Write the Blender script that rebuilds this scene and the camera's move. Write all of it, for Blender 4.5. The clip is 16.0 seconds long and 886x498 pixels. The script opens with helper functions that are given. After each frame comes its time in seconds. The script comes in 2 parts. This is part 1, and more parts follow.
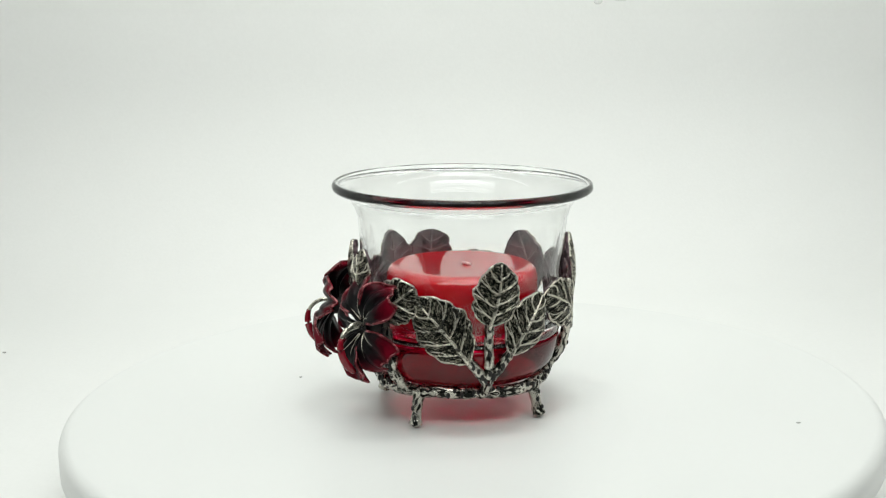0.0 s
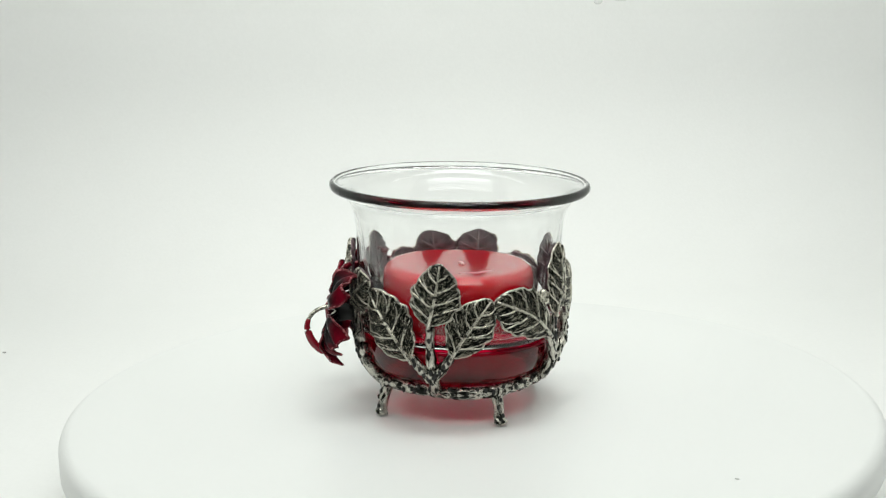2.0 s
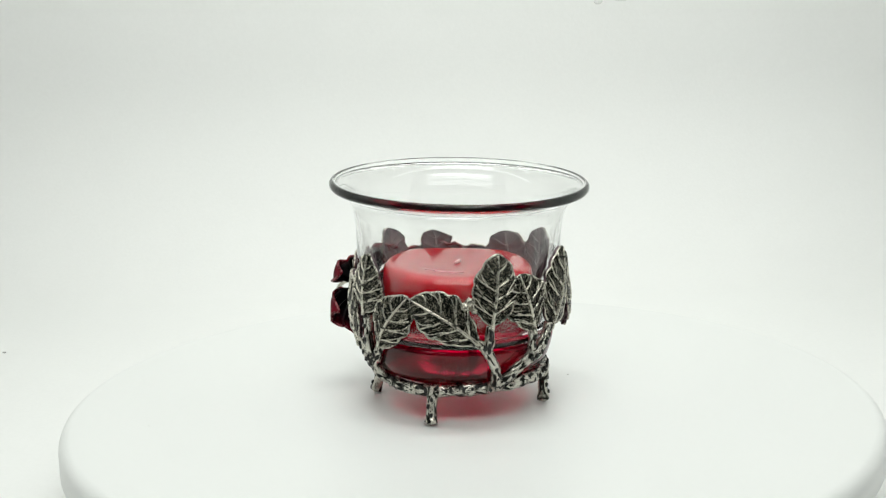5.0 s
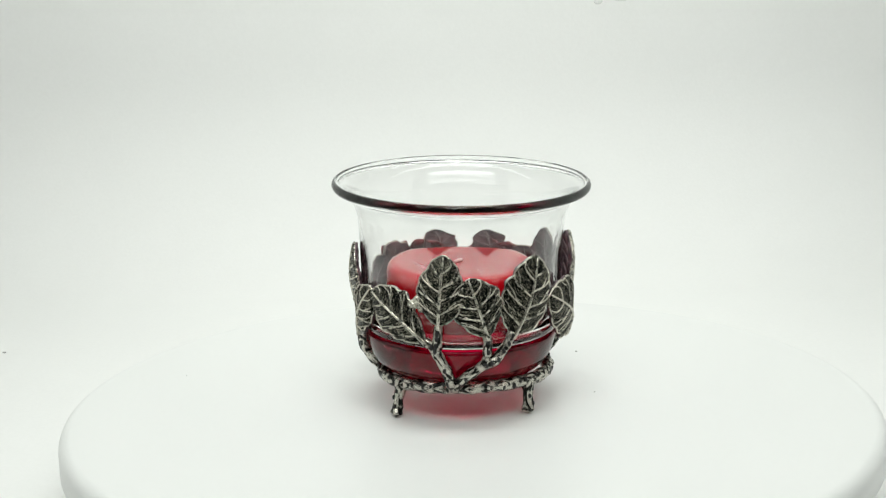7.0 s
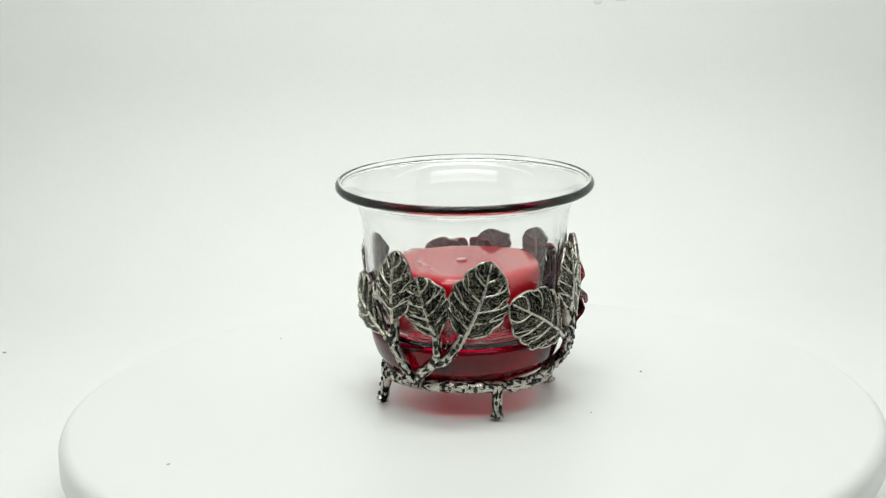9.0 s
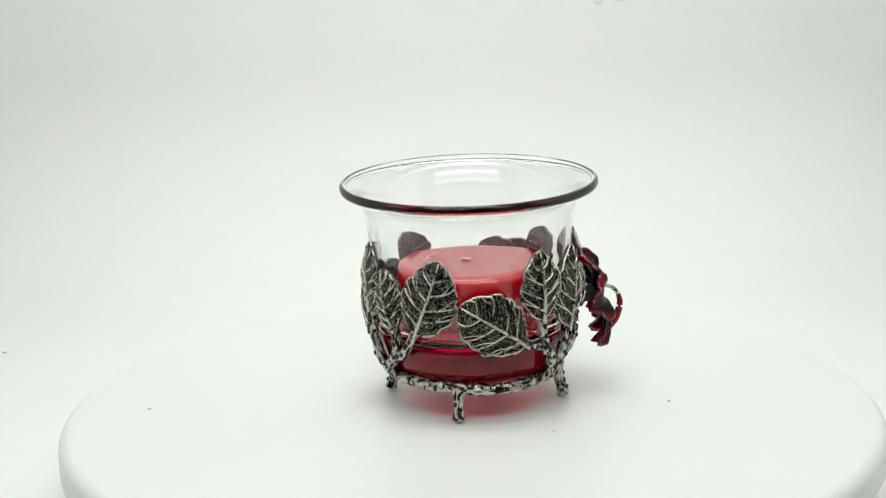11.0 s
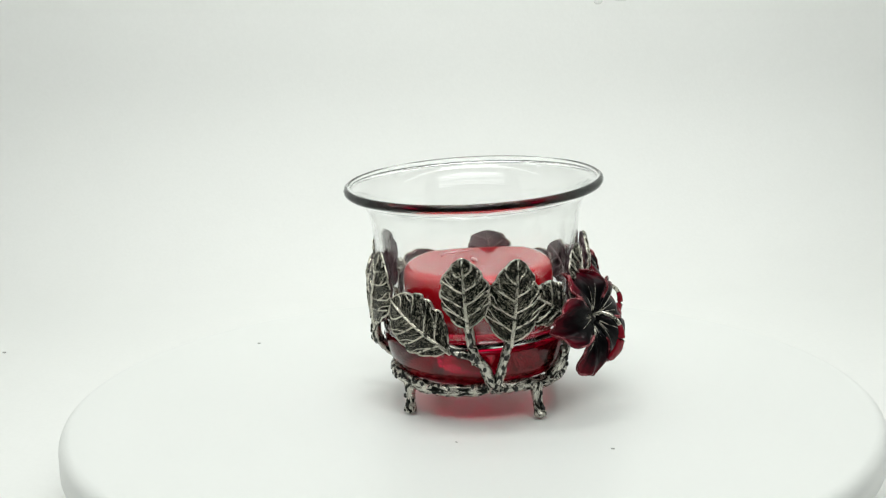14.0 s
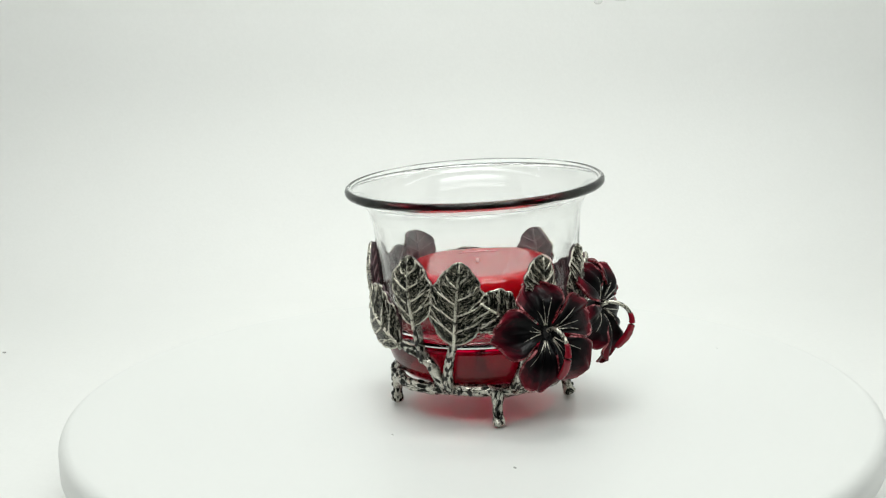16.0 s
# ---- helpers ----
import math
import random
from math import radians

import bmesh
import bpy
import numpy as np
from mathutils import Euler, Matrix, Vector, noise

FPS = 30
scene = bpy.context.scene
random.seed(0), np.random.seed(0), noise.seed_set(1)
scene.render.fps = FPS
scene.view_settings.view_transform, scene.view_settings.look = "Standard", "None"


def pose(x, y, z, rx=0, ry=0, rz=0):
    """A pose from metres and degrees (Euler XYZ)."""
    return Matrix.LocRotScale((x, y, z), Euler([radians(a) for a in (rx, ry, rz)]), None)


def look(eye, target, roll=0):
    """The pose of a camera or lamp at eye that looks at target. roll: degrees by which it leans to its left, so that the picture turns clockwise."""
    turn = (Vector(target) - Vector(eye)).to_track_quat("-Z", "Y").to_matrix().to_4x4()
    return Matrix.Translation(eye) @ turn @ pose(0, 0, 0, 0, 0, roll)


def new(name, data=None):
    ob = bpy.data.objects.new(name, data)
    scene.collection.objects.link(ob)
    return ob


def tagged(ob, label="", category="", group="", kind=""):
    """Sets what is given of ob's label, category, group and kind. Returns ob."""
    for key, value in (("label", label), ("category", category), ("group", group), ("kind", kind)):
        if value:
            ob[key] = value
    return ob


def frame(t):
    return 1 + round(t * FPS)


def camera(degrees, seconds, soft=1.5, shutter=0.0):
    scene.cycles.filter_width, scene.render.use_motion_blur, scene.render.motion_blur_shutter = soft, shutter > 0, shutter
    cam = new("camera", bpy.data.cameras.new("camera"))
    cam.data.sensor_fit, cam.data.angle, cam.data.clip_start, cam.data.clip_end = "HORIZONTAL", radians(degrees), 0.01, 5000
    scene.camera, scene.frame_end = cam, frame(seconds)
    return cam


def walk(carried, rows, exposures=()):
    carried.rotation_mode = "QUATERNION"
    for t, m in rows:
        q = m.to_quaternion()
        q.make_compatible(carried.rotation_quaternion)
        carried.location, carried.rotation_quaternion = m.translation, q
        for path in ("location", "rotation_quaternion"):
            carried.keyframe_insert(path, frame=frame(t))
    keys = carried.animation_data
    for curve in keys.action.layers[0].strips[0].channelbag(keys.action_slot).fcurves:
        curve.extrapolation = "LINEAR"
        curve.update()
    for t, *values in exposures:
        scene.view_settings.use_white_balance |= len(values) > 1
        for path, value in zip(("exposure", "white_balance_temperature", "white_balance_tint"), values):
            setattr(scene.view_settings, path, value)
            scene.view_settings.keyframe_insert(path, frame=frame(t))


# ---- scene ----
# ---- camera: fixed on a stand before the light tent ----
cam = camera(33.14, 16.0, soft=1.2)
EYE = Vector((-0.00628, -0.36740, 0.12252))
PITCH = radians(12.678)
STAND = look(EYE, EYE + Vector((0, math.cos(PITCH), -math.sin(PITCH))), -1.29)
walk(cam, [(0.0, STAND), (16.0, STAND)])

# ---- world and lamps ----
world = bpy.data.worlds.new("room_light")
scene.world = world
world.use_nodes = True
world.node_tree.nodes["Background"].inputs["Color"].default_value = (0.93, 1.0, 0.95, 1)
world.node_tree.nodes["Background"].inputs["Strength"].default_value = 0.08
scene.view_settings.exposure = 0.0


def area(name, x, y, z, sx, sy, watts, target, color=(0.965, 1.0, 0.968)):
    lamp = bpy.data.lights.new(name, "AREA")
    lamp.shape, lamp.size, lamp.size_y, lamp.energy, lamp.color = "RECTANGLE", sx, sy, watts, color
    ob = new(name, lamp)
    ob.matrix_world = look((x, y, z), target)
    return ob


area("led_roof_bar", 0.0, -0.05, 0.535, 0.30, 0.09, 0.85, (0.0, -0.05, 0.0))
# unseen bar, added to lift the brightness of the backdrop
area("fill_rear_bar", 0.0, 0.17, 0.535, 0.68, 0.06, 0.52, (0.0, 0.30, 0.10))
# unseen fill panel, added before the tent to brighten backdrop and object
area("fill_front_panel", 0.0, -0.35, 0.455, 0.66, 0.17, 1.63, (0.0, 0.30, 0.13))


# ---- materials ----
def mat(name):
    m = bpy.data.materials.new(name)
    m.use_nodes = True
    return m, m.node_tree, m.node_tree.nodes["Principled BSDF"]


def node(nt, kind, **sockets):
    n = nt.nodes.new(kind)
    for k, v in sockets.items():
        n.inputs[k.replace("_", " ")].default_value = v
    return n


def ramp(nt, src, stops):
    r = nt.nodes.new("ShaderNodeValToRGB")
    while len(r.color_ramp.elements) < len(stops):
        r.color_ramp.elements.new(0.5)
    for e, (p, c) in zip(r.color_ramp.elements, stops):
        e.position, e.color = p, (*c, 1)
    nt.links.new(src, r.inputs["Fac"])
    return r.outputs["Color"]


def coords(nt, kind="Object", scale=(1, 1, 1)):
    t = nt.nodes.new("ShaderNodeTexCoord")
    m = nt.nodes.new("ShaderNodeMapping")
    m.inputs["Scale"].default_value = scale
    nt.links.new(t.outputs[kind], m.inputs["Vector"])
    return m.outputs["Vector"]


def noise_tex(nt, vec, scale, detail=4.0, rough=0.6, distort=0.0):
    n = node(nt, "ShaderNodeTexNoise", Scale=scale, Detail=detail, Roughness=rough, Distortion=distort)
    nt.links.new(vec, n.inputs["Vector"])
    return n.outputs["Fac"]


def bump(nt, bsdf, height, strength, distance):
    b = node(nt, "ShaderNodeBump", Strength=strength, Distance=distance)
    nt.links.new(height, b.inputs["Height"])
    nt.links.new(b.outputs["Normal"], bsdf.inputs["Normal"])


def plain(name, color, rough, grain=900, vary=0.06, metal=0.0, relief=0.15, dist=0.0002):
    m, nt, b = mat(name)
    v = coords(nt)
    f = noise_tex(nt, v, grain)
    big = noise_tex(nt, v, grain / 60)
    add = node(nt, "ShaderNodeMath")
    add.operation = "ADD"
    nt.links.new(f, add.inputs[0])
    nt.links.new(big, add.inputs[1])
    half = node(nt, "ShaderNodeMath")
    half.operation = "MULTIPLY"
    half.inputs[1].default_value = 0.5
    nt.links.new(add.outputs[0], half.inputs[0])
    lo = tuple(c * (1 - vary) for c in color)
    hi = tuple(min(1, c * (1 + vary)) for c in color)
    nt.links.new(ramp(nt, half.outputs[0], [(0.3, lo), (0.7, hi)]), b.inputs["Base Color"])
    b.inputs["Roughness"].default_value = rough
    b.inputs["Metallic"].default_value = metal
    bump(nt, b, f, relief, dist)
    return m


def antique(name, scale, dark, light, cut, rough=0.36, vec_kind="Object", stretch=(1, 1, 1), relief=0.6, distort=0.8, metal=0.9):
    """Silver whose hollows keep a black patina and whose high spots are rubbed bright."""
    m, nt, b = mat(name)
    v = coords(nt, vec_kind, stretch)
    f = noise_tex(nt, v, scale, 2.0, 0.5, distort)
    nt.links.new(ramp(nt, f, [(cut - 0.045, dark), (cut + 0.04, light)]), b.inputs["Base Color"])
    b.inputs["Metallic"].default_value = metal
    fine = noise_tex(nt, v, scale * 5, 3.0, 0.6)
    nt.links.new(ramp(nt, fine, [(0.2, (rough - 0.08,) * 3), (0.8, (rough + 0.12,) * 3)]), b.inputs["Roughness"])
    bump(nt, b, f, relief, 0.0005)
    return m


M_BLADE = antique("patinated_leaf_silver", 980, (0.004, 0.0044, 0.004), (0.40, 0.38, 0.305), 0.58, 0.30, "UV", (1.0, 2.0, 1), 1.0, 2.0, 1.0)
M_VEIN = antique("rubbed_silver", 520, (0.06, 0.06, 0.05), (0.58, 0.555, 0.475), 0.42, 0.26)
M_TWIG = antique("pitted_twig_silver", 980, (0.012, 0.013, 0.011), (0.56, 0.54, 0.475), 0.485, 0.26, "UV", (0.42, 1.0, 1), 1.0, 0.7)
# leaf backs and ribs carry the candle's reflected red in their colour
M_BACK = antique("blackened_leaf_back_red_cast", 420, (0.040, 0.024, 0.028), (0.12, 0.078, 0.088), 0.5, 0.45, relief=0.5, metal=0.4)
M_BACKRIB = plain("dull_leaf_rib", (0.21, 0.15, 0.16), 0.45, 900, 0.25, 0.5)
M_DARK = plain("blackened_pit", (0.012, 0.012, 0.011), 0.6, 900, 0.2)


def petal_material():
    m, nt, b = mat("red_enamel_over_black_silver")
    t = nt.nodes.new("ShaderNodeTexCoord")
    sep = nt.nodes.new("ShaderNodeSeparateXYZ")
    nt.links.new(t.outputs["UV"], sep.inputs[0])
    f = noise_tex(nt, t.outputs["UV"], 9.0, 4.0, 0.6, 0.5)
    mix = node(nt, "ShaderNodeMath")
    mix.operation = "MULTIPLY_ADD"
    mix.inputs[1].default_value = 0.30
    nt.links.new(f, mix.inputs[0])
    far = node(nt, "ShaderNodeMath")
    far.operation = "MULTIPLY"
    far.inputs[1].default_value = 0.75
    nt.links.new(sep.outputs["Y"], far.inputs[0])
    nt.links.new(far.outputs[0], mix.inputs[2])
    col = ramp(nt, mix.outputs[0], [(0.58, (0.002, 0.002, 0.0024)), (0.73, (0.012, 0.002, 0.004)), (0.86, (0.075, 0.0015, 0.007)), (0.97, (0.15, 0.003, 0.012))])
    nt.links.new(col, b.inputs["Base Color"])
    b.inputs["Roughness"].default_value = 0.34
    b.inputs["Specular IOR Level"].default_value = 0.05
    b.inputs["Coat Weight"].default_value = 0.09
    b.inputs["Coat Roughness"].default_value = 0.08
    bump(nt, b, f, 0.25, 0.0006)
    return m


M_PETAL = petal_material()
M_WORN_HIGHLIGHT = antique("worn_enamel_highlight", 420, (0.10, 0.003, 0.008), (0.36, 0.10, 0.11), 0.56, 0.24, metal=0.3)
M_RED = plain("red_enamel", (0.22, 0.005, 0.015), 0.2, 900, 0.3)


def glass_material(name, color):
    m, nt, b = mat(name)
    b.inputs["Base Color"].default_value = (*color, 1)
    b.inputs["Transmission Weight"].default_value = 1.0
    b.inputs["Roughness"].default_value = 0.0
    b.inputs["IOR"].default_value = 1.46
    f = noise_tex(nt, coords(nt), 60, 1.0)
    bump(nt, b, f, 0.05, 0.0008)
    return m


M_GLASS = glass_material("clear_glass", (0.985, 0.99, 0.985))
M_REDGLASS = glass_material("wine_red_glass", (0.020, 0.001, 0.002))


def seep(m, color, share):
    """Lets a share of the light straight through, tinted."""
    nt = m.node_tree
    clear = node(nt, "ShaderNodeBsdfTransparent", Color=(*color, 1))
    mix = node(nt, "ShaderNodeMixShader", Fac=share)
    nt.links.new(nt.nodes["Principled BSDF"].outputs[0], mix.inputs[1])
    nt.links.new(clear.outputs[0], mix.inputs[2])
    nt.links.new(mix.outputs[0], nt.nodes["Material Output"].inputs["Surface"])


seep(M_REDGLASS, (0.55, 0.006, 0.05), 0.20)
# base top and bottom, made clearer so red light falls on the platter
M_REDFLOOR = glass_material("clearer_red_glass_floor", (0.30, 0.01, 0.02))
seep(M_REDFLOOR, (0.85, 0.035, 0.19), 0.93)


def wax_material():
    m, nt, b = mat("red_translucent_wax")
    f = noise_tex(nt, coords(nt), 160, 4.0)
    nt.links.new(ramp(nt, f, [(0.3, (0.37, 0.003, 0.010)), (0.7, (0.43, 0.004, 0.014))]), b.inputs["Base Color"])
    b.inputs["Roughness"].default_value = 0.06
    b.inputs["Specular IOR Level"].default_value = 0.6
    b.inputs["Coat Weight"].default_value = 0.5
    b.inputs["Coat Roughness"].default_value = 0.04
    b.inputs["Subsurface Weight"].default_value = 1.0
    b.inputs["Subsurface Radius"].default_value = (1.0, 0.08, 0.1)
    b.inputs["Subsurface Scale"].default_value = 0.010
    bump(nt, b, f, 0.12, 0.0008)
    return m


M_WAX = wax_material()
M_TABLE = plain("white_gloss_acrylic", (0.765, 0.775, 0.76), 0.38, 500, 0.008, 0.0, 0.02)
M_CLOTH = plain("white_tent_fabric", (0.855, 0.86, 0.845), 0.9, 700, 0.02, 0.0, 0.2)
M_ROOM = plain("dim_room_wall", (0.09, 0.09, 0.088), 0.8, 30, 0.1)
M_DUST = plain("grey_lint", (0.44, 0.44, 0.42), 0.9, 3000, 0.2)
M_LINT = plain("pale_lint", (0.50, 0.50, 0.48), 0.9, 3000, 0.2)
M_GLINT = plain("glint_on_wax", (0.62, 0.22, 0.25), 0.15, 3000, 0.1)
M_WICK = plain("waxed_wick", (0.72, 0.42, 0.42), 0.6, 3000, 0.2)


# ---- mesh helpers ----
def finish(name, bm, materials, parent=None, label="", smooth=True):
    bmesh.ops.recalc_face_normals(bm, faces=bm.faces)
    me = bpy.data.meshes.new(name)
    bm.to_mesh(me)
    bm.free()
    for m in materials if isinstance(materials, (list, tuple)) else [materials]:
        me.materials.append(m)
    if smooth:
        me.polygons.foreach_set("use_smooth", [True] * len(me.polygons))
    ob = new(name, me)
    ob.parent = parent
    return tagged(ob, label)


def lathe(bm, profile, n=96, closed=False):
    """Turn a profile of (r, z) about the z axis; a radius of 0 closes a pole."""
    rings = []
    for r, z in profile:
        if r <= 1e-9:
            rings.append([bm.verts.new((0, 0, z))])
        else:
            rings.append([bm.verts.new((r * math.cos(2 * math.pi * i / n), r * math.sin(2 * math.pi * i / n), z)) for i in range(n)])
    pairs = list(zip(rings, rings[1:])) + ([(rings[-1], rings[0])] if closed else [])
    for a, b in pairs:
        for i in range(n):
            j = (i + 1) % n
            if len(a) == 1 and len(b) > 1:
                bm.faces.new((a[0], b[j], b[i]))
            elif len(b) == 1 and len(a) > 1:
                bm.faces.new((a[i], a[j], b[0]))
            elif len(a) > 1:
                bm.faces.new((a[i], a[j], b[j], b[i]))
    return bm


def tube(bm, points, radii, n=8, closed=False, rough=0.0, material=0, flat=1.0):
    """A tube along points; rough makes the radius uneven as on bark."""
    pts = [Vector(p) for p in points]
    rings = []
    m = len(pts)
    uv = bm.loops.layers.uv.verify()
    run, where = 0.0, {}
    faces = []
    for i, p in enumerate(pts):
        run += (p - pts[i - 1]).length if i else pts[0].x
        a = pts[(i - 1) % m] if closed or i else pts[0]
        b = pts[(i + 1) % m] if closed or i < m - 1 else pts[-1]
        d = (b - a).normalized()
        side = d.cross(Vector((0, 0, 1)))
        if side.length < 0.2:
            side = d.cross(Vector((p.x, p.y, 0.0)) if p.xy.length > 1e-6 else Vector((1, 0, 0)))
        side.normalize()
        up = side.cross(d)
        r = radii[i] if isinstance(radii, (list, tuple)) else radii
        ring = []
        for k in range(n):
            t = 2 * math.pi * k / n
            o = side * math.cos(t) + up * math.sin(t) * flat
            q = p + o * r
            if rough:
                q = p + o * r * (1 + rough * noise.noise(q * 620) + 0.5 * rough * noise.noise(q * 1500))
            ring.append(bm.verts.new(q))
            where[ring[-1]] = (run, abs(k / n - 0.5) * 2 * math.pi * r)
        rings.append(ring)
    pairs = list(zip(rings, rings[1:])) + ([(rings[-1], rings[0])] if closed else [])
    for a, b in pairs:
        for k in range(n):
            j = (k + 1) % n
            faces.append(bm.faces.new((a[k], a[j], b[j], b[k])))
            faces[-1].material_index = material
    if not closed:
        for ring, p, s in ((rings[0], pts[0], 1), (rings[-1], pts[-1], -1)):
            c = bm.verts.new(p + (pts[0] - pts[1] if s == 1 else pts[-1] - pts[-2]).normalized() * (radii[0 if s == 1 else -1] if isinstance(radii, (list, tuple)) else radii) * 0.5)
            for k in range(n):
                faces.append(bm.faces.new((ring[k], ring[(k + 1) % n], c)))
                faces[-1].material_index = material
    for f in faces:
        for lp in f.loops:
            lp[uv].uv = where.get(lp.vert, (run, 0.0))
    return bm


def glide(points, per=6):
    """A Catmull-Rom curve through points of any size."""
    pts = [Vector(p) for p in points]
    pts = [2 * pts[0] - pts[1]] + pts + [2 * pts[-1] - pts[-2]]
    out = []
    for a, b, c, d in zip(pts, pts[1:], pts[2:], pts[3:]):
        for k in range(per):
            t = k / per
            out.append(0.5 * (2 * b + (c - a) * t + (2 * a - 5 * b + 4 * c - d) * t * t + (3 * b - a - 3 * c + d) * t ** 3))
    return out + [pts[-2]]


# ---- the setting: a white photo tent with a swept backdrop ----
FLOOR = -0.026


def sheet(name, profile, x0, x1, thick, material, label):
    """A sheet of fabric swept along x, from a profile of (y, z) with its outer side given by thick."""
    bm = bmesh.new()
    outer = []
    for i, (y, z) in enumerate(profile):
        a, b = profile[max(i - 1, 0)], profile[min(i + 1, len(profile) - 1)]
        d = Vector((b[0] - a[0], b[1] - a[1])).normalized()
        outer.append((y + d.y * thick, z - d.x * thick))
    loop = profile + outer[::-1]
    left = [bm.verts.new((x0, y, z)) for y, z in loop]
    right = [bm.verts.new((x1, y, z)) for y, z in loop]
    n = len(loop)
    for i in range(n):
        j = (i + 1) % n
        bm.faces.new((left[i], left[j], right[j], right[i]))
    k = len(profile)
    for side in (left, right):
        for i in range(k - 1):
            bm.faces.new((side[i], side[i + 1], side[n - 2 - i], side[n - 1 - i]))
    ob = finish(name, bm, material)
    return tagged(ob, label, kind="structure")


BEND = 0.08
sweep = [(-0.17, FLOOR), (0.0, FLOOR), (0.295 - BEND, FLOOR)]
sweep += [(0.295 - BEND + BEND * math.sin(a), FLOOR + BEND * (1 - math.cos(a))) for a in [radians(90 * i / 16) for i in range(1, 17)]]
sweep += [(0.295, 0.30), (0.295, 0.56)]
sheet("backdrop", sweep, -0.36, 0.36, 0.004, M_CLOTH, "smooth white sweep of fabric rising behind the turntable")


def slab(name, x0, x1, y0, y1, z0, z1, material, label):
    bm = bmesh.new()
    bmesh.ops.create_cube(bm, size=1)
    for v in bm.verts:
        v.co = Vector(((x0 + x1) / 2 + v.co.x * (x1 - x0), (y0 + y1) / 2 + v.co.y * (y1 - y0), (z0 + z1) / 2 + v.co.z * (z1 - z0)))
    return tagged(finish(name, bm, material, smooth=False), label, kind="structure")


slab("wall_west", -0.370, -0.362, -0.20, 0.31, FLOOR - 0.004, 0.57, M_CLOTH, "white diffusing fabric side of the tent")
slab("wall_east", 0.362, 0.370, -0.20, 0.31, FLOOR - 0.004, 0.57, M_CLOTH, "white diffusing fabric side of the tent")
slab("ceiling", -0.36, 0.36, -0.46, 0.291, 0.562, 0.57, M_CLOTH, "white reflective roof of the tent above the lamps")
slab("table_top", -0.80, 0.80, -0.80, 0.40, FLOOR - 0.036, FLOOR - 0.006, M_ROOM, "dark table under the tent")
slab("wall_south", -0.80, 0.80, -0.812, -0.804, FLOOR - 0.036, 1.2, M_ROOM, "dim room side closing the place behind the camera")
slab("wall_north", -0.80, 0.80, 0.400, 0.408, FLOOR - 0.036, 1.2, M_ROOM, "dim room side behind the tent")
slab("room_wall_west", -0.808, -0.800, -0.804, 0.40, FLOOR - 0.036, 1.2, M_ROOM, "dim room side beside the tent")
slab("room_wall_east", 0.800, 0.808, -0.804, 0.40, FLOOR - 0.036, 1.2, M_ROOM, "dim room side beside the tent")
slab("room_ceiling", -0.80, 0.80, -0.804, 0.40, 1.2, 1.208, M_ROOM, "dim room ceiling above the tent")

# marks on the fabric
def fabric_mark(x, y, z, sx, sy, sz):
    bm = bmesh.new()
    bmesh.ops.create_icosphere(bm, subdivisions=2, radius=1)
    for v in bm.verts:
        k = 1 + 0.3 * noise.noise(v.co * 2)
        v.co = Vector((x + v.co.x * sx * k, y + v.co.y * sy * k, z + v.co.z * sz * k))
    return bm


tagged(finish("lint_speck", fabric_mark(-0.1627, 0.1407, FLOOR + 0.0002, 0.0007, 0.0005, 0.0003), M_DUST), "tiny speck of grey lint on the white fabric", "lint")

# two small flat marks, slightly greyer than the fabric
M_GREYMARK = plain("faint_grey_mark", (0.74, 0.745, 0.73), 0.9, 2000, 0.15)
tagged(finish("smudge", fabric_mark(0.0645, 0.2949, 0.0834, 0.0020, 0.0002, 0.0011), M_GREYMARK), "faint grey mark on the white fabric backdrop", "smudge")
tagged(finish("smudge", fabric_mark(0.0745, 0.2949, 0.0843, 0.0036, 0.0002, 0.0008), M_GREYMARK), "faint grey mark on the white fabric backdrop", "smudge")

# ---- turntable ----
RADIUS, EDGE, UNDER = 0.1039, 0.0032, -0.0092
bm = bmesh.new()
prof = [(0, 0), (0.02, 0), (0.06, 0), (0.09, 0)]
prof += [(RADIUS - EDGE + EDGE * math.sin(a), -EDGE + EDGE * math.cos(a)) for a in [radians(90 * i / 8) for i in range(9)]]
prof += [(RADIUS, UNDER + 0.001), (RADIUS - 0.001, UNDER), (0, UNDER)]
lathe(bm, prof, 160)
turntable = tagged(new("turntable"), "round white glossy display turntable with a rounded edge", "turntable")
finish("platter", bm, M_TABLE, turntable)
bm = bmesh.new()
lathe(bm, [(0, UNDER), (0.093, UNDER), (0.093, FLOOR + 0.001), (0.092, FLOOR), (0, FLOOR)], 120)
finish("drum", bm, M_TABLE, turntable, "white drum under the platter")
for x, y, s, k in ((-45.9, 21.6, 0.36, 1.4), (79.1, -24.2, 0.34, 1.8), (-10.1, 31.0, 0.26, 1.5), (-8.2, -81.4, 0.2, 1.3)):
    bm = bmesh.new()
    bmesh.ops.create_icosphere(bm, subdivisions=2, radius=s / 1000)
    for v in bm.verts:
        v.co = Vector((v.co.x * k, v.co.y * 0.8, v.co.z * 0.5)) * (1 + 0.4 * noise.noise(v.co * 3000 + Vector((x, y, 0))))
        v.co += Vector((x / 1000, y / 1000, s * 0.0003))
    finish("dust_speck", bm, M_DUST if s > 0.35 else M_LINT, turntable, "tiny speck of grey lint")

# ---- candle holder ----
CX, CY = -0.00187, -0.00179
RCYL = 0.0267
holder = tagged(new("candle_holder"), "antique silver candle holder with leafy twigs and red flowers", "candle holder")


def on(az, z, r=RCYL):
    a = radians(az)
    return Vector((r * math.cos(a), r * math.sin(a), z))


bm = bmesh.new()
bmesh.ops.create_icosphere(bm, subdivisions=1, radius=0.00056)
PIT = bpy.data.meshes.new("pit")
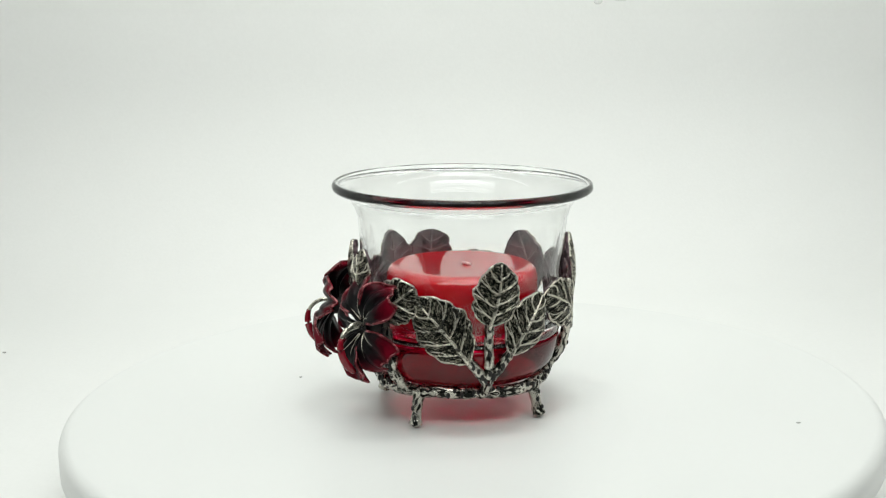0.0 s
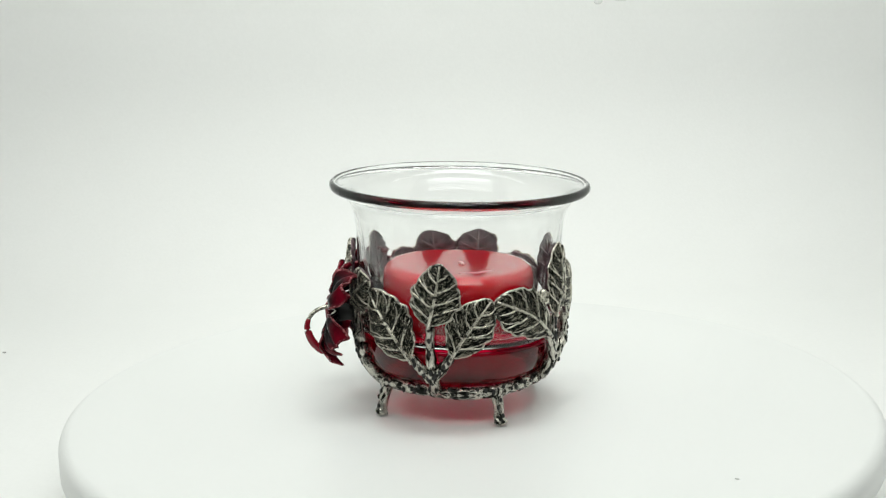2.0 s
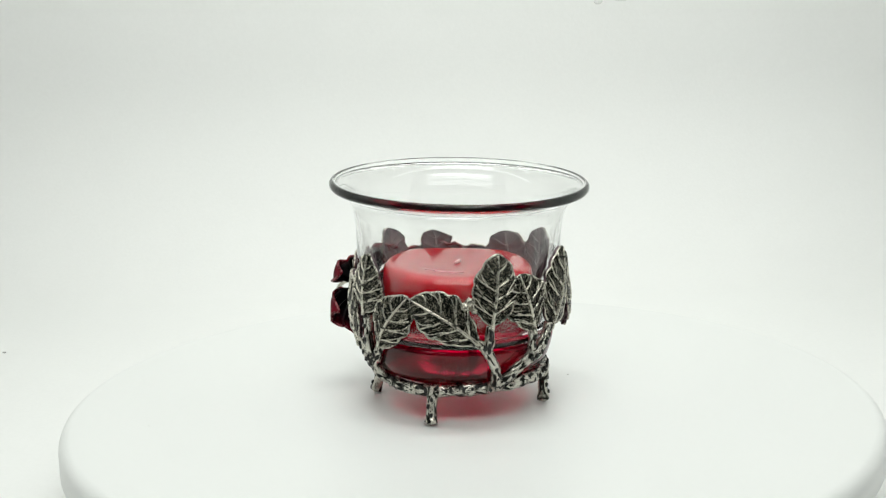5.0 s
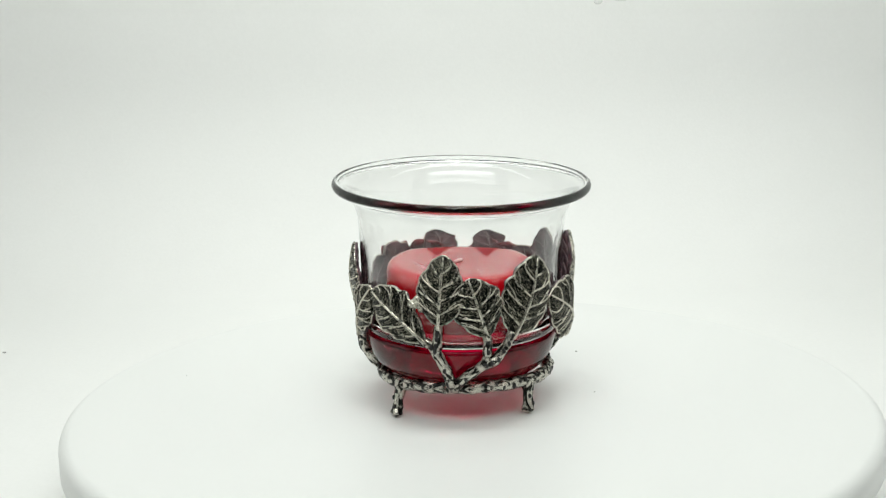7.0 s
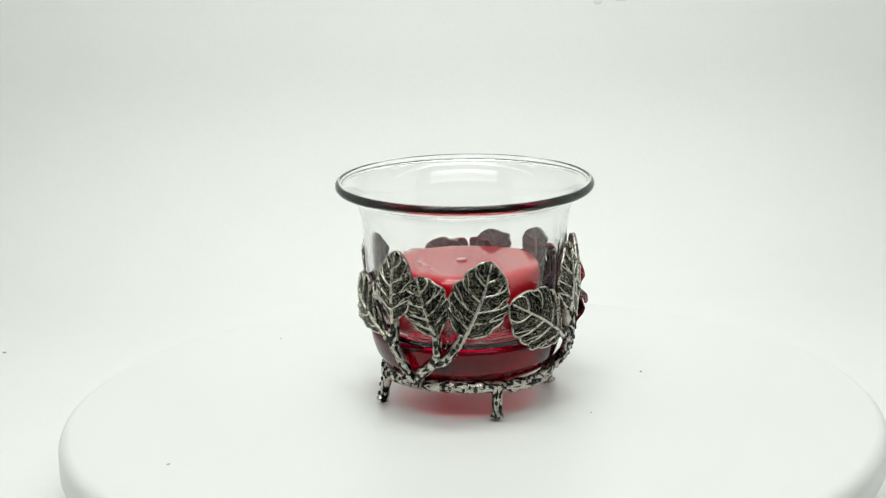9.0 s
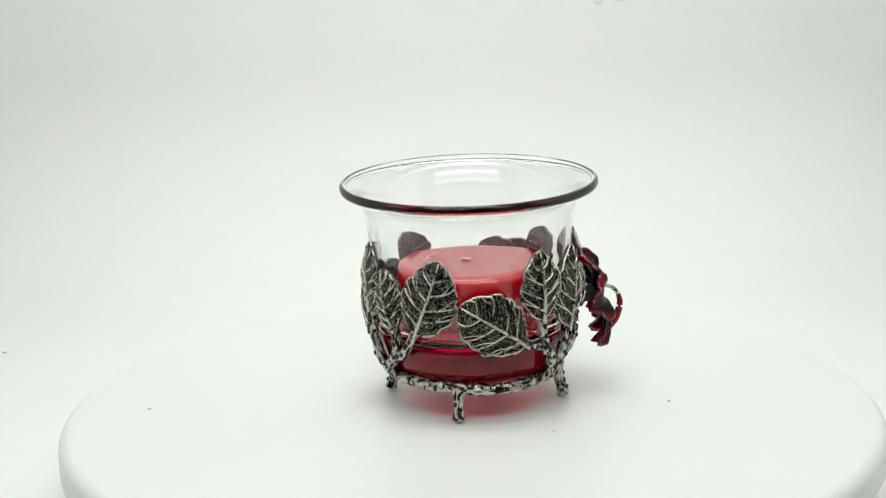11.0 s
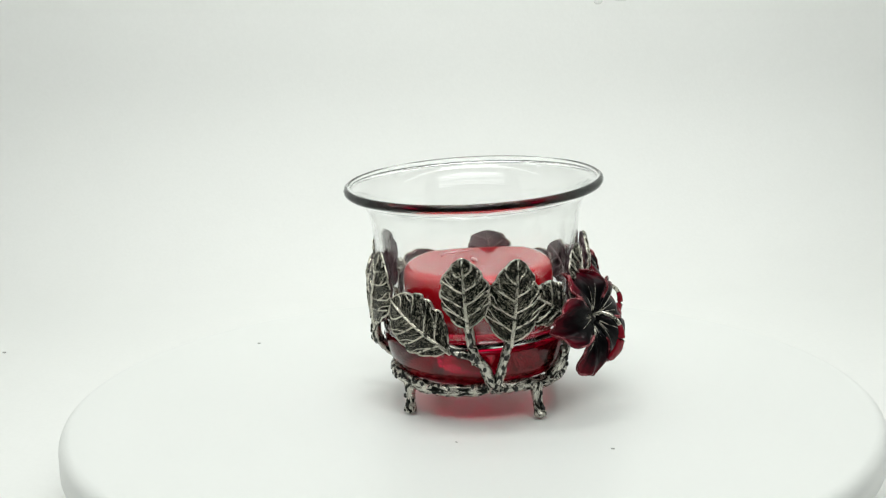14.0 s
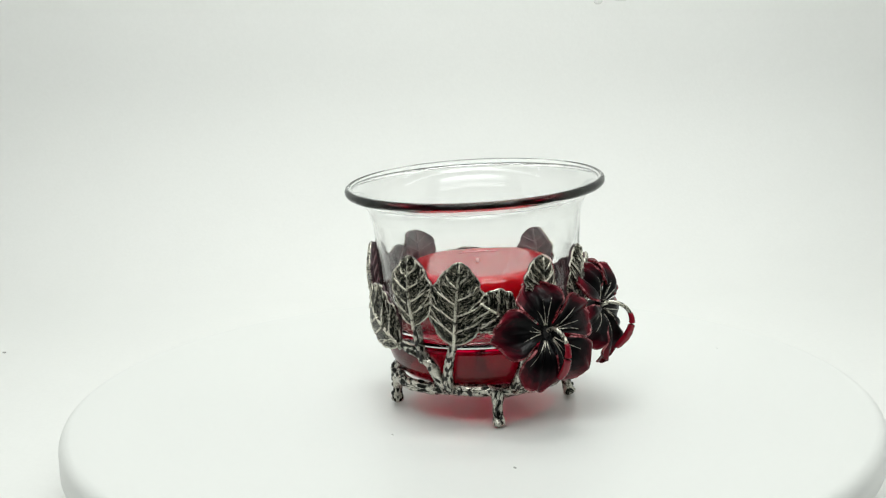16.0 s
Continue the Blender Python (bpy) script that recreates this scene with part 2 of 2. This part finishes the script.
bm.to_mesh(PIT)
bm.free()
PIT.materials.append(M_DARK)
PIT.polygons.foreach_set("use_smooth", [True] * len(PIT.polygons))


def pit(parent, c, size=0.00048):
    """A small blackened hollow; only its face shows in the twig."""
    ob = new("pit", PIT)
    ob.parent, ob.location = parent, c
    ob.scale = (size / 0.00056, size / 0.00056, 1.5 * size / 0.00056)


RING_R, RING_Z = 0.0211, 0.0089


def ring():
    bm = bmesh.new()
    pts = []
    for i in range(150):
        a = 360 * i / 150
        pts.append(on(a, RING_Z + 0.0004 * math.sin(radians(a * 3 + 40)), RING_R + 0.0003 * math.sin(radians(a * 5))))
    tube(bm, pts, [0.00155 * (1 + 0.16 * noise.noise(Vector((i * 0.35, 3, 1)))) for i in range(150)], 14, True, 0.22)
    hoop = finish("ring", bm, M_TWIG, holder, "gnarled twig ring of pitted antique silver")
    rnd = random.Random(4)
    for k in range(84):
        a = 360 * (k + rnd.random() * 0.7) / 84
        t = radians(-10 + 65 * rnd.random())
        pit(hoop, on(a, RING_Z + 0.00132 * math.sin(t), RING_R + 0.00132 * math.cos(t)), 0.00036 + 0.00028 * rnd.random())


ring()


def foot(az, r):
    bm = bmesh.new()
    top, low = on(az, 0.0092, RING_R), on(az, 0.0009, r)
    pts = glide([top, on(az, 0.0062, RING_R * 0.7 + r * 0.3), on(az, 0.0030, RING_R * 0.3 + r * 0.7), low], 6)
    n = len(pts)
    tube(bm, pts, [0.00205 - 0.0006 * math.sin(math.pi * min(1.1 * i / n, 1)) - 0.0004 * i / n for i in range(n)], 12, False, 0.2)
    for v in bm.verts:
        v.co.z = max(v.co.z, 0.0)
    stub = finish("foot", bm, M_TWIG, holder)
    for k, (h, turn) in enumerate(((0.0022, 0.3), (0.0045, -0.5), (0.0064, 0.2))):
        p = top.lerp(low, 1 - h / 0.0092)
        a = radians(az) + turn
        pit(stub, p + Vector((math.cos(a), math.sin(a), 0)) * 0.00128)


for az, r in ((-121.5, 0.0232), (-37.0, 0.0231), (59.0, 0.0215), (154.4, 0.0230)):
    foot(az, r)


def girth(z):
    """Radius at which twigs climb the rounded base and the wall of the glass, millimetres in, metres out."""
    return float(np.interp(z, (8.5, 10.0, 11.6, 14.0, 17.0, 20.0), (21.4, 22.3, 23.7, 25.2, 26.0, 26.4))) / 1000


def stem(points, r0=0.00145, r1=0.00105, pits=6):
    """A twig that climbs the glass through (azimuth, height) points, with dark pits."""
    bm = bmesh.new()
    if points[0][1] < 12.5:
        points = [(points[0][0], 9.3)] + [(points[0][0] * 0.5 + points[1][0] * 0.5, 0.5 * (9.3 + points[1][1]))] + points[1:]
    path = glide([on(a, z / 1000, girth(z)) for a, z in points], 7)
    n = len(path)
    tube(bm, path, [r0 + (r1 - r0) * i / (n - 1) for i in range(n)], 12, False, 0.22)
    twig = finish("stem", bm, M_TWIG, holder)
    for k in range(pits):
        i = int((k + 0.5 + 0.3 * math.sin(k * 5)) / pits * (n - 1))
        p = path[i]
        out = Vector((p.x, p.y, 0)).normalized()
        c = p + out * (r0 + (r1 - r0) * i / n) * 0.84 + Vector((0, 0, 0.0002 * math.sin(k * 9)))
        pit(twig, c, 0.00056)


for pts in (
    [(-76.7, 12.0), (-76.7, 18.0), (-76.9, 23.0), (-76.7, 28.5)],
    [(-78.0, 13.0), (-82.0, 15.6), (-88.0, 18.8)],
    [(-76.0, 14.0), (-70.5, 16.5), (-65.0, 20.2)],
    [(4.7, 11.8), (0.7, 15.8), (-5.0, 20.8), (-12.0, 22.8), (-19.0, 24.8)],
    [(-3.5, 19.8), (-2.4, 22.5), (-1.8, 26.0)],
    [(4.7, 11.4), (13.0, 13.3), (22.0, 16.5), (24.0, 20.5), (23.6, 24.5)],
    [(22.0, 16.2), (28.4, 17.4), (33.5, 20.5), (38.5, 24.0)],
    [(122.7, 12.2), (116.0, 16.5), (110.3, 18.8), (103.0, 20.0), (96.0, 21.2)],
    [(113.0, 17.6), (110.3, 21.0), (108.4, 27.5)],
    [(123.0, 12.2), (126.7, 17.2), (130.0, 23.2)],
    [(-130.0, 12.0), (-135.0, 17.0), (-144.0, 21.5), (-147.0, 27.0), (-155.0, 32.0)],
    [(-133.0, 14.0), (-132.0, 21.0), (-137.0, 28.0)],
    [(165.0, 12.0), (168.0, 18.0), (171.0, 25.0), (174.0, 31.0)],
):
    stem(pts)


def leaf(az0, z0, az1, z1, wide, seed, bend=0.0, fat=0.46, lobes=4):
    """A cast leaf that lies round the glass from its foot (az0, z0) to its tip (az1, z1), heights and width in mm."""
    rnd = random.Random(seed)
    foot_p = Vector((radians(az0) * RCYL, z0 / 1000))
    tip_p = Vector((radians(az1) * RCYL, z1 / 1000))
    axis = tip_p - foot_p
    long = axis.length
    axis.normalize()
    across = Vector((axis.y, -axis.x))
    half = wide / 2000
    lift = 0.0004 + 0.0005 * rnd.random()
    phase = rnd.random() * 6

    def place(s, w, h):
        """s along the midrib 0..1, w across -1..1 of the half width at s, h above the blade in metres."""
        p = foot_p + axis * long * s + across * (bend * long * math.sin(math.pi * s)) + across * w
        r = RCYL + lift + 0.0010 * math.sin(math.pi * min(max(s, 0), 1)) - 0.25 * abs(w) * abs(w) / half * 0.4
        r += 0.0005 * math.sin(phase + s * 7 + (2 if w > 0 else 0)) * min(abs(w) / half, 1)
        a = p.x / RCYL
        return Vector(((r + h) * math.cos(a), (r + h) * math.sin(a), p.y))

    def width(s, side):
        s = min(max(s, 0.0), 1.0)
        x = s ** (math.log(0.5) / math.log(fat))
        w = max(math.sin(math.pi * x), 0.0) ** 0.62
        ruff = 1 + 0.11 * abs(math.sin(math.pi * (lobes + 0.5) * s + phase * side)) - 0.06 + 0.035 * math.sin(17 * s + phase + side)
        return half * w * ruff

    def bulge(s, u, side):
        """The blade swells between its side veins and sinks along them."""
        v = (s - 0.20 * abs(u) - 0.05) / 0.195
        return 0.00028 * abs(math.sin(math.pi * v)) * min(1, 4 * (1 - abs(u))) * min(1, 6 * abs(u)) - 0.0002 * abs(u)

    bm = bmesh.new()
    uv = bm.loops.layers.uv.new("UVMap")
    ns, nw = 30, 16
    front, back, flat = [], [], {}
    for i in range(ns + 1):
        s = 0.004 + 0.992 * i / ns
        fr, bk = [], []
        for j in range(nw + 1):
            u = -1 + 2 * j / nw
            w = u * width(s, 1 if u > 0 else -1)
            a, b = bm.verts.new(place(s, w, bulge(s, u, 1))), bm.verts.new(place(s, w, -0.0009 + bulge(s, u, 1)))
            flat[a] = flat[b] = (abs(w) * 1.0, s * long - 0.7 * abs(w) + (0.02 if u > 0 else 0) + seed * 0.013)
            fr.append(a), bk.append(b)
        front.append(fr), back.append(bk)
    for grid, mi in ((front, 0), (back, 1)):
        for i in range(ns):
            for j in range(nw):
                f = bm.faces.new((grid[i][j], grid[i][j + 1], grid[i + 1][j + 1], grid[i + 1][j]))
                f.material_index = mi
    rim_f = front[0] + [r[-1] for r in front[1:]] + front[-1][-2::-1] + [r[0] for r in front[-2:0:-1]]
    rim_b = back[0] + [r[-1] for r in back[1:]] + back[-1][-2::-1] + [r[0] for r in back[-2:0:-1]]
    for i in range(len(rim_f)):
        j = (i + 1) % len(rim_f)
        bm.faces.new((rim_f[i], rim_f[j], rim_b[j], rim_b[i])).material_index = 1
    for f in bm.faces:
        for lp in f.loops:
            lp[uv].uv = flat[lp.vert]
    blade = finish("leaf", bm, [M_BLADE, M_BACK], holder)
    # midrib and side veins, raised and rubbed bright
    bm = bmesh.new()
    path = [place(-0.06 + 1.04 * i / 16, 0.0, 0.00018) for i in range(17)]
    tube(bm, path, [0.00054 - 0.00030 * i / 16 for i in range(17)], 7, False, 0.12)
    finish("midrib", bm, M_VEIN, blade)
    bm = bmesh.new()
    tube(bm, [place(0.04 + 0.90 * i / 12, 0.0, -0.0010) for i in range(13)], [0.00042 - 0.00020 * i / 12 for i in range(13)], 6, False, 0.12)
    for side in (-1, 1):
        for s0 in (0.25, 0.45, 0.65):
            tube(bm, [place(s0 + 0.16 * i / 6, side * width(s0 + 0.16 * i / 6, side) * 0.85 * i / 6, -0.00115) for i in range(7)], [0.00022 - 0.00010 * i / 6 for i in range(7)], 5)
    finish("back_rib", bm, M_BACKRIB, blade, "dull ribs on the back of the leaf")
    for side in (-1, 1):
        for k in range(4):
            s0 = 0.10 + 0.195 * k + 0.03 * rnd.random() + (0.05 if side > 0 else 0)
            s1 = s0 + 0.20
            if s0 > 0.86:
                continue
            pts = []
            for i in range(9):
                t = i / 8
                s = s0 + (min(s1, 0.985) - s0) * (0.75 * t + 0.25 * t * t)
                pts.append(place(s, side * width(s, side) * t * 0.985, 0.00012 + 0.00006 * math.sin(math.pi * t)))
            bm = bmesh.new()
            tube(bm, pts, [0.00028 - 0.00010 * i / 8 for i in range(9)], 6, False, 0.15)
            finish("side_vein", bm, M_VEIN, blade)
            if k < 3:
                fork = []
                for i in range(7):
                    t = 0.42 + 0.56 * i / 6
                    s = s0 + (min(s1, 0.985) - s0) * (0.75 * t + 0.25 * t * t) + 0.085 * (i / 6) ** 0.8
                    fork.append(place(s, side * width(s, side) * t * 0.97, 0.00010))
                bm = bmesh.new()
                tube(bm, fork, [0.00020 - 0.00008 * i / 6 for i in range(7)], 5, False, 0.15)
                finish("side_vein", bm, M_VEIN, blade)
    bm = bmesh.new()
    rim = [place(0.004 + 0.992 * i / 40, width(0.004 + 0.992 * i / 40, 1), -0.0002) for i in range(41)]
    rim += [place(0.004 + 0.992 * i / 40, -width(0.004 + 0.992 * i / 40, -1), -0.0002) for i in range(40, -1, -1)]
    tube(bm, rim, 0.00024, 6, True, 0.5)
    finish("leaf_edge", bm, M_VEIN, blade)


for k, row in enumerate((
    (-88.1, 18.5, -115.0, 34.0, 12.6, 0.04, 0.50, 5),
    (-76.7, 27.5, -70.5, 42.3, 11.2, 0.03, 0.44, 4),
    (-65.5, 19.6, -45.0, 33.2, 10.4, -0.03, 0.52, 4),
    (-138.8, 27.6, -115.0, 36.4, 10.8, 0.0, 0.58, 4),
    (-8.5, 22.0, -43.0, 32.9, 11.4, 0.06, 0.58, 5),
    (-1.2, 26.6, 2.3, 43.8, 10.8, 0.0, 0.47, 4),
    (23.6, 23.6, 14.4, 37.9, 11.8, 0.0, 0.55, 4),
    (38.8, 23.5, 53.0, 41.8, 14.0, 0.03, 0.46, 5),
    (97.3, 20.5, 63.0, 31.2, 14.6, 0.02, 0.52, 5),
    (108.3, 26.3, 105.9, 43.2, 11.4, 0.0, 0.47, 4),
    (130.5, 22.4, 134.2, 42.5, 13.4, 0.0, 0.44, 5),
    (164.0, 26.8, 142.5, 33.3, 11.0, 0.0, 0.60, 4),
    (173.6, 28.4, 177.8, 43.0, 8.6, 0.0, 0.55, 4),
    (-158.4, 29.5, -152.0, 43.3, 9.0, 0.0, 0.50, 4),
)):
    a0, h0, a1, h1, wide, bend, fat, lobes = row
    leaf(a0, h0, a1, h1, wide, k + 1, bend, fat, lobes)


bm = bmesh.new()
for a, h, size in ((-15.0, 31.2, 0.0013), (-12.2, 32.4, 0.0012), (-10.0, 30.6, 0.0011), (-17.2, 30.6, 0.0009)):
    lump = bmesh.ops.create_icosphere(bm, subdivisions=3, radius=size)
    for v in lump["verts"]:
        v.co = v.co * (1 + 0.25 * noise.noise(v.co * 1500)) + on(a, h / 1000, RCYL + 0.0002)
finish("bud", bm, M_VEIN, holder, "small rubbed silver bud")


def flower(az, z, r, petals, seed, lean=0.0, tip=0.0, reach=1.0):
    """Five enamelled petals about a black heart, and a pistil that curls over."""
    rnd = random.Random(seed)
    out = on(az, 0.0, 1.0)
    right = Vector((-out.y, out.x, 0))
    up = Vector((0, 0, 1))
    turn = Matrix.Rotation(radians(lean), 3, up) @ Matrix.Rotation(radians(tip), 3, right)
    out, right, up = turn @ out, turn @ right, turn @ up
    heart = on(az, z / 1000, r)
    bm = bmesh.new()
    for i in range(18):
        a, q = i * 2.4, 0.0004 * math.sqrt(i)
        c = heart + out * (0.0008 - q * 0.3) + (right * math.cos(a) + up * math.sin(a)) * q
        lump = bmesh.ops.create_icosphere(bm, subdivisions=1, radius=0.00045)
        for v in lump["verts"]:
            v.co += c
    back = heart - out * 0.0002
    tube(bm, [back, back - out * 0.002, back - out * 0.0058], [0.0026, 0.0020, 0.0013], 12)
    head = finish("flower", bm, M_DARK, holder, "red enamelled silver flower with black heart")
    for k, (ang, length) in enumerate(petals):
        a = radians(ang)
        d = right * math.cos(a) + up * math.sin(a)
        c = out.cross(d)
        L, W = length / 1000, 0.0050 + 0.0006 * rnd.random()
        ph = rnd.random() * 6
        layer = 0.0003 * (k % 2)

        def at(s, u, h=0.0):
            w = W * (0.17 + 0.88 * math.sin(math.pi * min(s * 0.63, 1)) ** 2) * (1.0 if s < 0.8 else math.sqrt(max(1 - ((s - 0.8) / 0.215) ** 2 * 0.5, 0)))
            reach = L * (s - 0.045 * math.exp(-(u / 0.22) ** 2) * max(s - 0.75, 0) * 4 - 0.20 * u * u * max(s - 0.3, 0))
            cup = 0.0026 * math.sin(math.pi * 0.9 * s) - 0.0022 * s * s
            ruffle = 0.0014 * s * s * math.sin(3.0 * u + ph) + 0.0016 * s * abs(u) ** 1.5 * (1.2 - s) * 2 + 0.0006 * s * math.sin(8 * u + ph * 2) + 0.0003 * s ** 3 * math.sin(17 * u + 5 * ph) * abs(u) + 0.0003 * abs(u) ** 3 * math.sin(16 * s + ph)
            groove = -0.0006 * math.exp(-(u / 0.16) ** 2) * math.sin(math.pi * s)
            return heart + d * reach + c * (w * u) + out * (cup + ruffle + groove + layer + h)

        bm = bmesh.new()
        uv = bm.loops.layers.uv.new("UVMap")
        ns, nu = 24, 24
        flat, front, rear = {}, [], []
        for i in range(ns + 1):
            s = 0.06 + 0.94 * i / ns
            fr, bk = [], []
            for j in range(nu + 1):
                u = -1 + 2 * j / nu
                p, q = bm.verts.new(at(s, u)), bm.verts.new(at(s, u, -0.0007))
                flat[p] = flat[q] = (u * 0.5 + k, s + 0.28 * (abs(u) - 0.3) * s)
                fr.append(p), bk.append(q)
            front.append(fr), rear.append(bk)
        for g in (front, rear):
            for i in range(ns):
                for j in range(nu):
                    bm.faces.new((g[i][j], g[i][j + 1], g[i + 1][j + 1], g[i + 1][j]))
        rf = front[0] + [q[-1] for q in front[1:]] + front[-1][-2::-1] + [q[0] for q in front[-2:0:-1]]
        rb = rear[0] + [q[-1] for q in rear[1:]] + rear[-1][-2::-1] + [q[0] for q in rear[-2:0:-1]]
        for i in range(len(rf)):
            j = (i + 1) % len(rf)
            bm.faces.new((rf[i], rf[j], rb[j], rb[i]))
        for f in bm.faces:
            for lp in f.loops:
                lp[uv].uv = flat[lp.vert]
        # rubbed silver creases near the heart
        for u0 in (-0.62, -0.2, 0.4):
            u0 += 0.15 * (rnd.random() - 0.5)
            far = 0.30 + 0.36 * rnd.random()
            tube(bm, [at(0.14 + (far - 0.14) * i / 8, u0 * (0.5 + 0.5 * i / 8), 0.00006) for i in range(9)], [0.00018 - 0.00014 * i / 8 for i in range(9)], 5, material=1)
        # worn margin, with its pinkish rim highlight put into the colour
        edge = [at(0.35 + 0.65 * i / 14, -1, -0.0003) for i in range(15)] + [at(1.0, -1 + 2 * i / 18, -0.0003) for i in range(1, 18)]
        edge += [at(0.35 + 0.65 * i / 14, 1, -0.0003) for i in range(14, -1, -1)]
        tube(bm, edge, 0.00033, 6, False, 0.3, material=2)
        finish("petal", bm, [M_PETAL, M_VEIN, M_WORN_HIGHLIGHT], head)
    curl = [(0, 0, 0), (2.4, 0.8, 0.8), (4.8, -0.2, 1.6), (6.3, -2.4, 2.2), (6.4, -5.4, 2.4), (4.8, -8.4, 2.2), (2.9, -10.2, 1.8), (1.9, -10.9, 1.5)]
    path = glide([heart + out * (reach * a / 1000) + up * (b / 1000) + right * (c / 1000) for a, b, c in curl], 5)
    mid = len(path) * 9 // 20
    bm = bmesh.new()
    tube(bm, path[:mid + 1], 0.00052, 9, False, 0.1)
    finish("pistil", bm, M_VEIN, head, "curling bright silver pistil")
    bm = bmesh.new()
    n = len(path) - mid
    tube(bm, path[mid:], [0.0006 + 0.0004 * math.sin(math.pi * i / n) for i in range(n)], 9, False, 0.1)
    finish("pistil_tip", bm, M_RED, head, "red enamelled pistil tip")


flower(172.6, 25.6, 0.0320, ((100, 12.4), (178, 12.8), (254, 14.2), (312, 14.2), (22, 13.2)), 5, -8, -14)
flower(-140.0, 26.0, 0.0305, ((125, 13.8), (50, 13.4), (-32, 13.0), (-95, 14.0), (200, 13.6)), 8, -11, -12, 1.12)

# ---- glass cup, leaning a little in its frame ----
def turned(name, profile, material, parent, label="", n=128):
    bm = bmesh.new()
    lathe(bm, [(r / 1000, z / 1000) for r, z in profile], n, closed=profile[0][0] > 0)
    return finish(name, bm, material, parent, label)


glass = tagged(new("glass_cup"), "clear glass votive cup with wine-red thick base and flared rolled rim", "glass cup")
outside = [(0.0, 20.1), (22.0, 20.1), (24.1, 20.15), (24.55, 20.4), (24.75, 21.0), (24.9, 22.5), (25.3, 30.0), (25.55, 38.0), (25.85, 45.0), (26.3, 49.0), (27.2, 51.8), (28.8, 53.9), (30.5, 55.0)]
bead = [(31.65 + 0.95 * math.cos(a), 56.50 + 1.15 * math.sin(a)) for a in [radians(x) for x in range(-105, 136, 20)]]
inside = [(30.2, 57.15), (28.6, 56.1), (27.0, 54.4), (25.95, 52.2), (25.3, 50.0), (24.85, 46.0), (24.3, 38.0), (23.8, 30.0), (23.3, 24.6), (22.9, 22.6), (22.2, 21.4), (20.8, 20.95), (18.0, 20.85), (0.0, 20.85)]
bowl = turned("bowl", outside + bead + inside, M_GLASS, glass, "clear glass wall with flared rolled rim")
bowl.visible_shadow = False
low = [(0.0, 8.9), (12.0, 8.9), (16.5, 9.0), (19.0, 9.5), (20.9, 10.5), (22.3, 12.0), (23.4, 14.0), (24.15, 16.5), (24.50, 18.6), (24.50, 19.2), (24.2, 19.75), (23.5, 20.0), (22.0, 20.0), (18.0, 20.0), (0.0, 20.0)]
foot_glass = turned("base", low, [M_REDGLASS, M_REDFLOOR], glass, "thick wine-red base")
for f in foot_glass.data.polygons:
    f.material_index = 1 if abs(f.normal.z) > 0.93 else 0

# ---- candle ----
bm = bmesh.new()
wax = [(0.0, 0.0), (15.2, 0.0), (17.3, 0.6), (18.5, 1.8), (19.0, 3.8), (19.25, 7.4), (19.25, 11.7), (19.05, 13.6), (18.55, 14.75), (17.7, 15.4), (16.6, 15.65), (15.4, 15.6), (9.0, 15.35), (4.0, 15.25), (0.0, 15.25)]
lathe(bm, [(r / 1000, z / 1000) for r, z in wax], 96)
candle = tagged(new("candle"), "red wax tea candle standing in the glass cup", "candle")
finish("wax", bm, M_WAX, candle)
bm = bmesh.new()
tube(bm, [(0.0, 0.0, 0.0145), (0.0003, 0.0002, 0.0156), (0.0012, -0.0005, 0.0156), (0.0019, -0.0012, 0.0154)], 0.00045, 8, False, 0.1)
finish("wick", bm, M_WICK, candle, "pale waxed wick stub lying over")
# pale streak beside the wick: a glint of light put into its colour
bm = bmesh.new()
glint_line = []
for i in range(15):
    a, r = radians(-62 + 52 * i / 14), 11.6 + 0.5 * math.sin(i * 1.3) + 0.2 * math.sin(i * 3.1)
    glint_line.append((r * math.cos(a) / 1000, r * math.sin(a) / 1000, 0.01546))
tube(bm, glint_line, [0.0001 + 0.0006 * abs(math.sin(math.pi * i / 14 + 0.5 * math.sin(i * 1.7))) for i in range(15)], 8, False, 0.3, flat=0.35)
finish("wax_glint", bm, M_GLINT, candle, "pale glint of light painted on a thin wax streak")


# ---- motion: everything turns with the platter ----
def motions():
    times = [i * 0.5 for i in range(33)]
    lean = Euler((radians(-1.62), radians(1.35), 0)).to_matrix().to_4x4()
    rest = (
        (turntable, Matrix.Identity(4)),
        (holder, pose(CX, CY, 0.0)),
        (glass, pose(-0.00107, -0.00161, 0.0569) @ lean @ pose(0, 0, -0.0569)),
        (candle, pose(-0.00107, -0.00161, 0.0569) @ lean @ pose(0, 0, 0.0209 - 0.0569)),
    )
    for thing, m in rest:
        walk(thing, [(t, pose(0, 0, 0, 0, 0, -(14.615 * t + 0.00349 * t * t)) @ m) for t in times])


motions()
